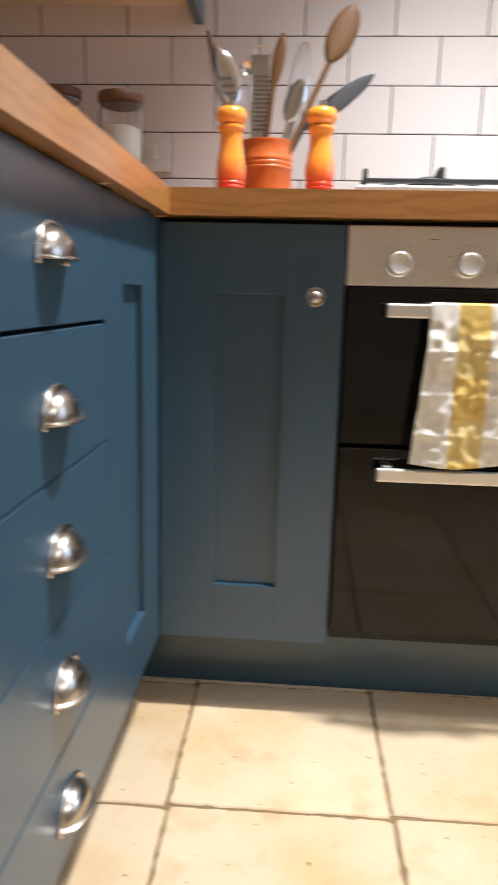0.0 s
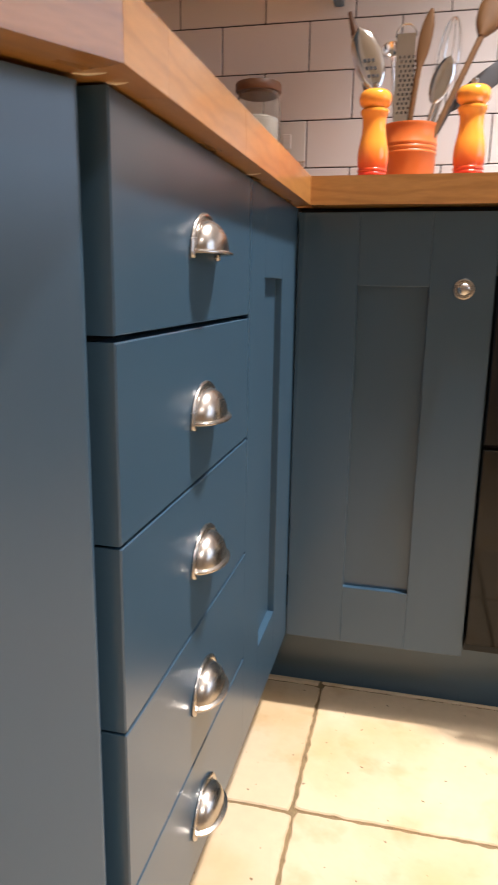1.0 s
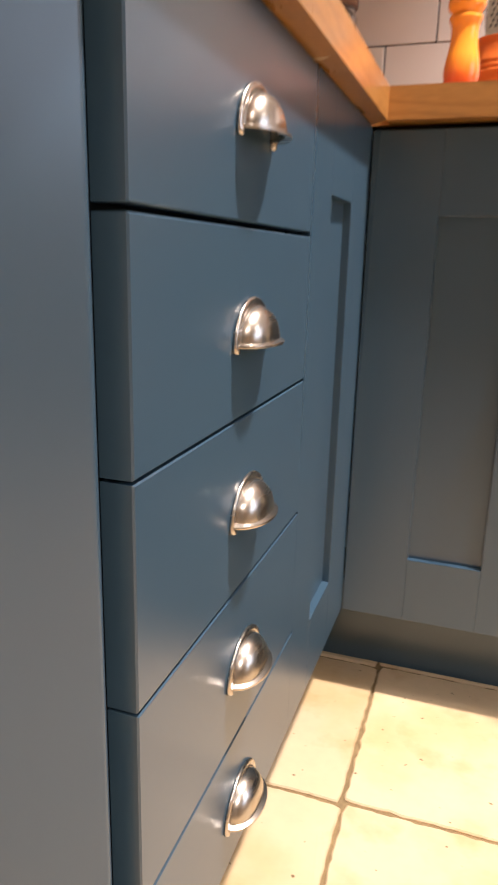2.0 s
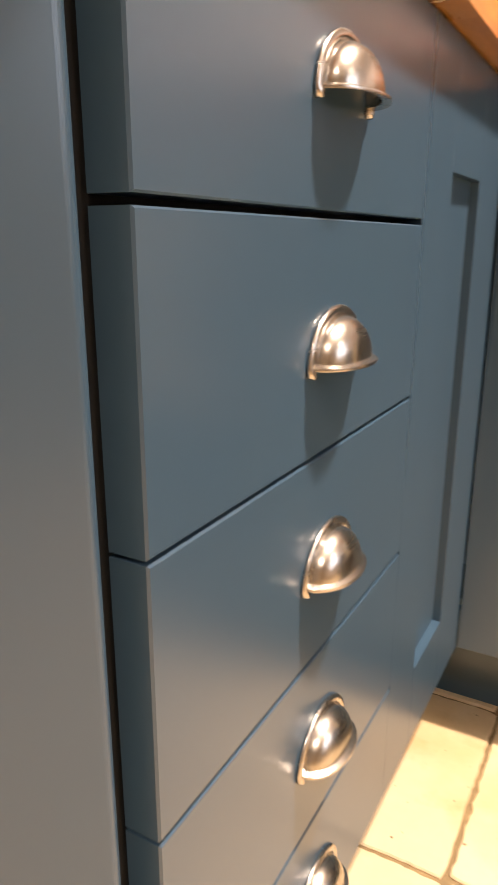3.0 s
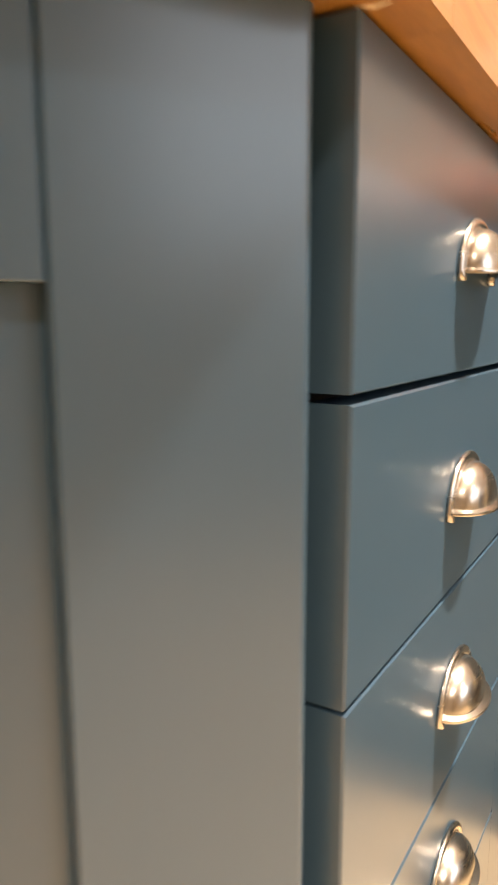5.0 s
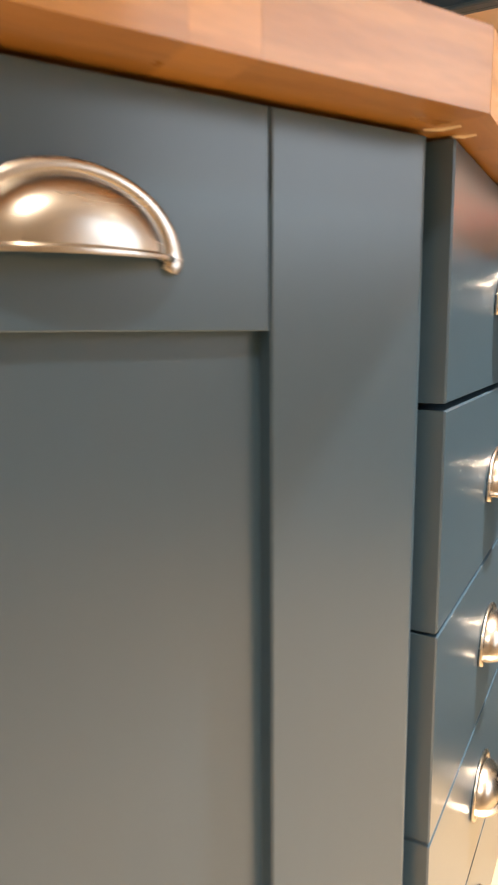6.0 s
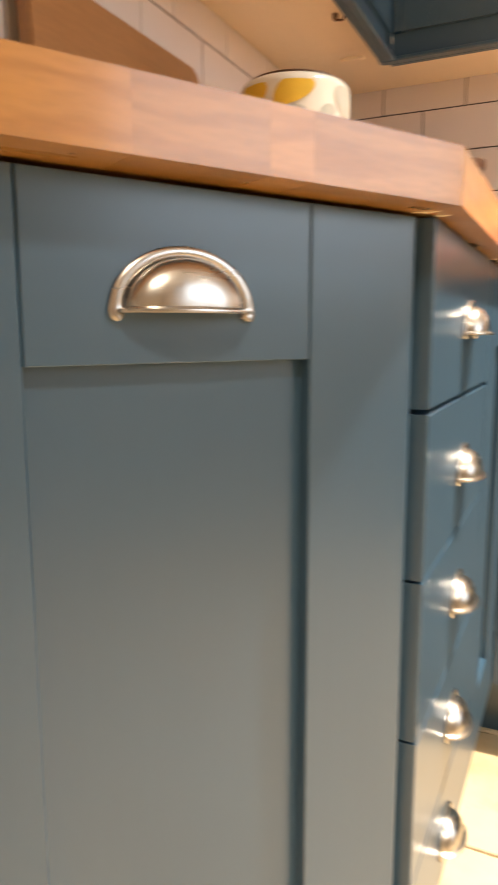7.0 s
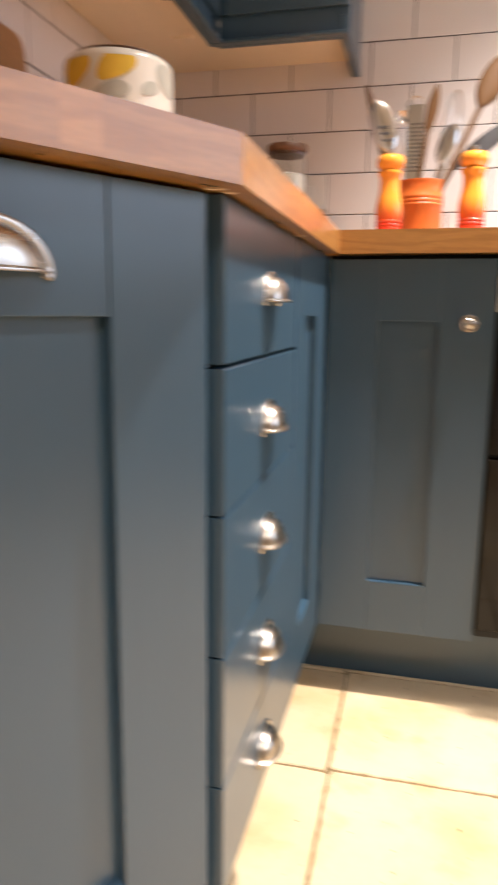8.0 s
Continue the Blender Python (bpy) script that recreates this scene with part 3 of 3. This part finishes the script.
def oval(width, neck, n=14):
    """Half-widths of a rounded bowl that grows out of a neck."""
    out = []
    for k in range(n + 1):
        t = k / n
        w = width * math.sqrt(max(0.0, 1 - (2 * t - 1) ** 2))
        out.append(max(w, neck * (1 - t) if t < 0.5 else 0.0012))
    return tuple(out)


def paddle(x0, z0, x1, z1, y0, y1, widths, thick):
    n = len(widths) - 1
    pts = [(x0 + (x1 - x0) * k / n, y0 + (y1 - y0) * k / n, z0 + (z1 - z0) * k / n) for k in range(n + 1)]
    return tube(pts, [(w, thick) for w in widths], 14)


# places are from the foot of the crock's well: x along the wall, z up
utensil("wooden_spoon", "large pale wooden spoon standing in the crock", [
    ("handle", stick(0.000, 0.01, 0.122, 0.292, -0.03, 0.0, 0.0055, 0.0058), WOOD),
    ("bowl", paddle(0.116, 0.280, 0.162, 0.383, 0.0, 0.012, oval(0.0275, 0.007), 0.009), WOOD)])
utensil("wooden_spatula", "flat wooden spatula standing in the crock", [
    ("handle", stick(-0.016, 0.01, 0.010, 0.235, -0.025, -0.03, 0.0052, 0.0055), WOOD),
    ("blade", paddle(0.009, 0.225, 0.026, 0.320, -0.03, -0.032, (0.006, 0.009, 0.011, 0.012, 0.012, 0.011, 0.008, 0.003), 0.0035), WOOD)])
utensil("turner", "black nylon turner leaning out of the crock", [
    ("handle", stick(-0.01, 0.01, 0.075, 0.175, 0.02, 0.03, 0.005, 0.0055), BLACK),
    ("blade", paddle(0.07, 0.166, 0.208, 0.268, 0.03, 0.035, (0.007, 0.013, 0.017, 0.0185, 0.018, 0.016, 0.012, 0.002), 0.0025), BLACK)])
utensil("wooden_stick", "thin dark wooden spoon handle in the crock", [
    ("handle", paddle(-0.025, 0.01, -0.128, 0.345, 0.015, 0.03, (0.006, 0.006, 0.006, 0.0065, 0.008, 0.0095, 0.010, 0.010, 0.008, 0.004), 0.005), DARKWOOD)])
holes = [(0.006 * (i % 3 - 1), 0.0135 * (i // 3 - 1)) for i in range(9)]
slotted = paddle(-0.066, 0.190, -0.104, 0.300, -0.025, -0.02, oval(0.028, 0.006), 0.007)
dots = []
for hx, hz in holes:
    d = lathe([(0, 0), (0.0031, 0), (0.0031, 0.001), (0, 0.001)], 10)
    bmesh.ops.rotate(d, verts=d.verts[:], matrix=Matrix.Rotation(radians(90), 3, "X"))
    bmesh.ops.translate(d, verts=d.verts[:], vec=(-0.078 + hx * 1.3 - hz * 0.35, -0.0312, 0.228 + hz))
    dots.append(d)
utensil("slotted_spoon", "polished steel slotted spoon with round holes", [
    ("handle", stick(-0.02, 0.01, -0.067, 0.195, -0.02, -0.025, 0.004, 0.004), CHROME),
    ("bowl", slotted, CHROME), ("holes", join(*dots), BLACK)])
ladle = lathe([(0, -0.018), (0.010, -0.0165), (0.016, -0.010), (0.019, 0.0), (0.0178, 0.0), (0.014, -0.009), (0.008, -0.015), (0, -0.0165)], 28)
bmesh.ops.rotate(ladle, verts=ladle.verts[:], matrix=Matrix.Rotation(radians(60), 3, "X"))
bmesh.ops.translate(ladle, verts=ladle.verts[:], vec=(-0.044, 0.0, 0.268))
utensil("ladle", "small polished steel ladle in the crock", [("handle", stick(-0.02, 0.01, -0.042, 0.255, 0.02, 0.01, 0.003, 0.003), CHROME), ("cup", ladle, CHROME)])
rasp = []
for r in range(13):
    for c in range(4):
        rasp.append(box(-0.028 + c * 0.008 + (r % 2) * 0.003, -0.0245 + c * 0.008 + (r % 2) * 0.003, -0.0195, -0.0165, 0.150 + r * 0.008, 0.1535 + r * 0.008))
loop = [(-0.017 + 0.0185 * math.cos(math.pi * i / 12), -0.012, 0.283 + 0.022 * math.sin(math.pi * i / 12)) for i in range(13)]
utensil("grater", "steel hand grater with a wire loop", [
    ("plate", box(-0.034, 0.001, -0.0165, -0.013, 0.02, 0.288, 0.001), CHROME), ("teeth", join(*rasp), IRON), ("loop", tube(loop, 0.0018, 8), CHROME)])
wires = []
for k in range(5):
    a = math.pi * k / 5
    pts = []
    for i in range(17):
        u = math.pi * i / 16
        w = 0.026 * math.sin(u) ** 0.8 * (1 if i <= 8 else 1)
        side = math.cos(u)
        pts.append((0.056 + 0.024 * side * math.cos(a) + 0.012 * math.sin(u), 0.012 + 0.022 * side * math.sin(a), 0.185 + 0.135 * math.sin(u) ** 0.75))
    wires.append(tube(pts, 0.0009, 6))
utensil("whisk", "steel wire balloon whisk in the crock", [("handle", stick(0.004, 0.01, 0.055, 0.192, 0.01, 0.012, 0.006, 0.0065), CHROME), ("wires", join(*wires), CHROME)])
utensil("steel_spoon", "steel serving spoon standing in the crock", [
    ("handle", stick(0.0, 0.01, 0.042, 0.17, -0.01, -0.018, 0.004, 0.004), CHROME),
    ("bowl", paddle(0.038, 0.165, 0.066, 0.245, -0.018, -0.016, oval(0.019, 0.005), 0.005), CHROME)])


def storage_jar(x, y, full):
    root = thing("storage_jar", pose(x, y, DECK), "clear glass storage jar of flour with a wooden lid", "jar", "jars by the wall")
    part("glass", lathe([(0, 0), (0.043, 0), (0.0455, 0.004), (0.0455, 0.196), (0.042, 0.205), (0.042, 0.215), (0.0395, 0.215), (0.0395, 0.204), (0.043, 0.195), (0.043, 0.006), (0, 0.005)], 40), GLASS, root, smooth=True)
    part("flour", lathe([(0, 0.0056), (0.0424, 0.0062), (0.0424, full), (0.03, full + 0.006), (0, full + 0.003)], 36), FLOUR, root, "white flour", True)
    part("lid", lathe([(0, 0.209), (0.039, 0.209), (0.039, 0.2155), (0.0450, 0.2155), (0.0462, 0.217), (0.0462, 0.2300), (0.0445, 0.2325), (0, 0.2335)], 40), DARKWOOD, root, "turned wooden lid", True)
    return root


storage_jar(-0.329, 1.60, 0.165)
storage_jar(-0.462, 1.62, 0.150).scale = (1.0, 1.0, 1.06)

jar = thing("ceramic_jar", pose(-0.510, 1.072, DECK), "squat white ceramic jar with a yellow leaf pattern", "jar")
part("body", lathe([(0, 0), (0.070, 0), (0.0755, 0.004), (0.078, 0.02), (0.077, 0.332), (0.0755, 0.342), (0.071, 0.3485), (0.063, 0.352), (0.045, 0.353), (0, 0.353)], 56), CERAMIC, jar, smooth=True)


def leaf_pattern(a, z, size, tilt):
    """A glazed leaf laid on the jar's curve."""
    bm = bmesh.new()
    R = 0.0784
    mid = bm.verts.new((R * math.cos(a), R * math.sin(a), z))
    inside = None
    for step in (0.25, 0.5, 0.75, 1.0):
        ring = []
        for i in range(20):
            t = 2 * math.pi * i / 20
            u, v = step * size * math.cos(t), step * size * 0.62 * math.sin(t) * (1 + 0.3 * math.cos(t))
            uu, vv = u * math.cos(tilt) - v * math.sin(tilt), u * math.sin(tilt) + v * math.cos(tilt)
            ring.append(bm.verts.new((R * math.cos(a + uu / R), R * math.sin(a + uu / R), min(0.331, max(0.02, z + vv)))))
        for i in range(20):
            j = (i + 1) % 20
            bm.faces.new((mid, ring[i], ring[j]) if inside is None else (inside[i], ring[i], ring[j], inside[j]))
        inside = ring
    return bm


part("leaf", leaf_pattern(radians(-114), 0.306, 0.036, 1.25), YELLOWP, jar)
part("leaf", leaf_pattern(radians(-70), 0.310, 0.036, 0.95), YELLOWP, jar)
part("leaf", leaf_pattern(radians(-74), 0.262, 0.026, 0.3), GREYLEAF, jar)
part("leaf", leaf_pattern(radians(-8), 0.300, 0.034, 1.75), GREYLEAF, jar)
part("leaf", leaf_pattern(radians(-34), 0.272, 0.018, 0.9), GREYLEAF, jar)
part("leaf", leaf_pattern(radians(60), 0.300, 0.044, 0.9), YELLOWP, jar)
for k in range(10):
    part("leaf", leaf_pattern(radians(-110 + 72 * k + 17 * (k // 5)), 0.205 - 0.080 * (k // 5) - 0.008 * (k % 2), 0.036 - 0.003 * (k % 3), 0.6 + 0.35 * (k % 3)), YELLOWP if k % 5 != 1 else GREYLEAF, jar)
part("lid", lathe([(0, 0.3532), (0.060, 0.3532), (0.0635, 0.3545), (0.0635, 0.3570), (0.058, 0.3585), (0, 0.3590)], 48), DARKWOOD, jar, "thin dark wooden lid", True)
jar.scale = (1.14, 1.14, 0.715)

board = thing("chopping_board", pose(WALL_X + 0.052, 0.915, DECK, 0, -5, 0), "wooden chopping board leaning against the tiled wall", "chopping board")
plank = slab([(-0.215, 0), (0.215, 0), (0.215, 0.305), (0.209, 0.320), (0.195, 0.328), (-0.195, 0.328), (-0.209, 0.320), (-0.215, 0.305)], -0.011, 0.011, 0.003)
bmesh.ops.transform(plank, matrix=Matrix(((0, 0, 1, 0), (1, 0, 0, 0), (0, 1, 0, 0), (0, 0, 0, 1))), verts=plank.verts[:])
part("board", plank, BOARD, board)

socket = thing("wall_socket", pose(-0.307, WALL_Y, 1.070), "white plastic wall switch plate on the tiles", "switch")
part("plate", box(-0.043, 0.043, -0.009, 0.001, -0.043, 0.043, 0.002, 2), WHITE, socket)
part("rocker", box(-0.010, 0.010, -0.0115, -0.008, -0.016, 0.016, 0.001), WHITE, socket)

hob = thing("gas_hob", pose(0.425, 1.52, DECK), "steel gas hob with black cast iron pan supports", "hob")
part("plate", box(-0.29, 0.29, -0.245, 0.245, 0, 0.017, 0.003, 2), ALU, hob)
for bx, by in ((-0.15, -0.10), (0.15, -0.10), (-0.15, 0.12), (0.15, 0.12)):
    b = part("burner", join(lathe([(0, 0.010), (0.048, 0.010), (0.045, 0.030), (0, 0.030)], 28), lathe([(0, 0.0295), (0.039, 0.0295), (0.041, 0.036), (0.037, 0.042), (0.020, 0.0455), (0, 0.046)], 28)), IRON, hob, smooth=True)
    b.location, b.scale = (bx, by, -0.002), (1, 1, 1.16)
for gx in (-0.15, 0.15):
    bars = [box(gx - 0.125, gx + 0.125, y - 0.004, y + 0.004, 0.026, 0.034, 0.001) for y in (-0.20, 0.215)]
    bars += [box(x - 0.004, x + 0.004, -0.20, 0.215, 0.026, 0.034, 0.001) for x in (gx - 0.125, gx + 0.125)]
    for y in (-0.10, 0.12):
        for dx, dy in ((1, 0), (-1, 0), (0, 1), (0, -1)):
            bars.append(tube([(gx + dx * 0.115, y + dy * 0.09, 0.030), (gx + dx * 0.06, y + dy * 0.055, 0.043), (gx + dx * 0.028, y + dy * 0.028, 0.044)], [(0.003, 0.005), (0.003, 0.005), (0.0025, 0.004)], 8))
    for x in (gx - 0.125, gx + 0.125):
        for y in (-0.20, 0.215):
            bars.append(tube([(x * 1.04 - gx * 0.04, y, 0.009), (x, y, 0.030), (x, y, 0.048)], [0.005, 0.005, 0.0042], 8))
    for y, way in ((-0.20, 1), (0.215, -1)):
        bars.append(tube([(gx, y, 0.030), (gx, y + 0.002 * way, 0.049), (gx, y + 0.020 * way, 0.051), (gx, y + 0.060 * way, 0.046)], [(0.005, 0.005), (0.005, 0.005), (0.004, 0.005), (0.003, 0.004)], 8))
    part("pan_support", join(*bars), IRON, hob, "black cast iron pan support")

# ---- wall tiles ----
TW, TH, GAP = 0.2015, 0.102, 0.0026
tile_mesh = {}


def wall_tile(parent, along, z, width, side):
    """One glazed brick tile, 'north' or 'west'."""
    key = (round(width, 3), side)
    if key not in tile_mesh:
        h = width / 2
        bm = box(-h, h, -0.008, 0.0, 0, TH - GAP, 0.0013) if side == "north" else box(0, 0.008, -h, h, 0, TH - GAP, 0.0013)
        me = bpy.data.meshes.new("tile")
        bm.to_mesh(me)
        bm.free()
        me.materials.append(TILE)
        tile_mesh[key] = me
    ob = new("tile", tile_mesh[key])
    ob.parent = parent
    if side == "north":
        ob.location = (along, WALL_Y + 0.008 + random.uniform(-0.0004, 0.0002), z)
        ob.rotation_euler = (random.uniform(-0.004, 0.004), 0, random.uniform(-0.003, 0.003))
    else:
        ob.location = (WALL_X - 0.008 + random.uniform(-0.0002, 0.0004), along, z)
        ob.rotation_euler = (0, random.uniform(-0.004, 0.004), random.uniform(-0.003, 0.003))


structure("grout_north", box(WALL_X, 1.3, WALL_Y + 0.003, WALL_Y + 0.0078, 0.9095, 1.64), GROUT, "dark grout between white tiles", "grout")
structure("grout_west", box(WALL_X - 0.0078, WALL_X - 0.003, 0.0, WALL_Y, 0.9095, 1.64), GROUT, "dark grout between white tiles", "grout")
for row in range(7):
    z = 0.9125 + TH * row + GAP / 2
    x = -0.263 + (0 if row % 2 else TW / 2) - 3 * TW
    while x < 1.25:
        a, b = max(x + GAP / 2, WALL_X + 0.001), x + TW - GAP / 2
        if b - a > 0.01:
            wall_tile(wall_north, (a + b) / 2, z, b - a, "north")
        x += TW
    y = 1.307 + (0 if row % 2 == 0 else TW / 2) + 3 * TW
    while y > 0.1:
        a, b = y - TW + GAP / 2, min(y - GAP / 2, WALL_Y - 0.001)
        if b - a > 0.01:
            wall_tile(wall_west, (a + b) / 2, z, b - a, "west")
        y -= TW

# ---- floor tiles ----
PITCH = 0.335


def floor_tile(cx, cy, k):
    """A worn stone tile with an uneven edge."""
    rng = random.Random(k)
    h = PITCH / 2 - 0.0030
    pts = []
    n = 40
    for side in range(4):
        for i in range(n):
            t = -h + 2 * h * i / n
            w = noise.noise(Vector((cx * 9 + t * 55, cy * 9 + side * 7.3, k))) * 0.0024 + noise.noise(Vector((t * 190, side * 3.1, k + 5.0))) * 0.0020
            edge = h + w - (0.0025 * max(0, abs(t) / h - 0.95) / 0.05)
            pts.append(((t, -edge), (edge, t), (-t, edge), (-edge, -t))[side])
    bm = bmesh.new()
    low = [bm.verts.new((x, y, -0.012)) for x, y in pts]
    mid = [bm.verts.new((x, y, -0.0022)) for x, y in pts]
    top = [bm.verts.new((x * 0.989, y * 0.989, 0.0 + rng.uniform(-0.0002, 0.0002))) for x, y in pts]
    m = len(pts)
    for a, b in ((low, mid), (mid, top)):
        for i in range(m):
            bm.faces.new((a[i], a[(i + 1) % m], b[(i + 1) % m], b[i]))
    bm.faces.new(top)
    ob = part("tile", bm, STONE, floor)
    ob.location = (cx, cy, 0)
    ob.rotation_euler = (0, 0, rng.uniform(-0.006, 0.006))


k = 0
for i in range(-2, 8):
    for j in range(-10, 3):
        cx = -0.119 + PITCH * (i + 0.5) + 0.02 * (0.99 - (0.99 + PITCH * (j + 0.5))) * 0.5
        cy = 0.990 + PITCH * (j + 0.5) + 0.018 * (cx + 0.1)
        if WALL_X < cx < RIGHT and BACK < cy < 1.6:
            k += 1
            floor_tile(cx, cy, k)
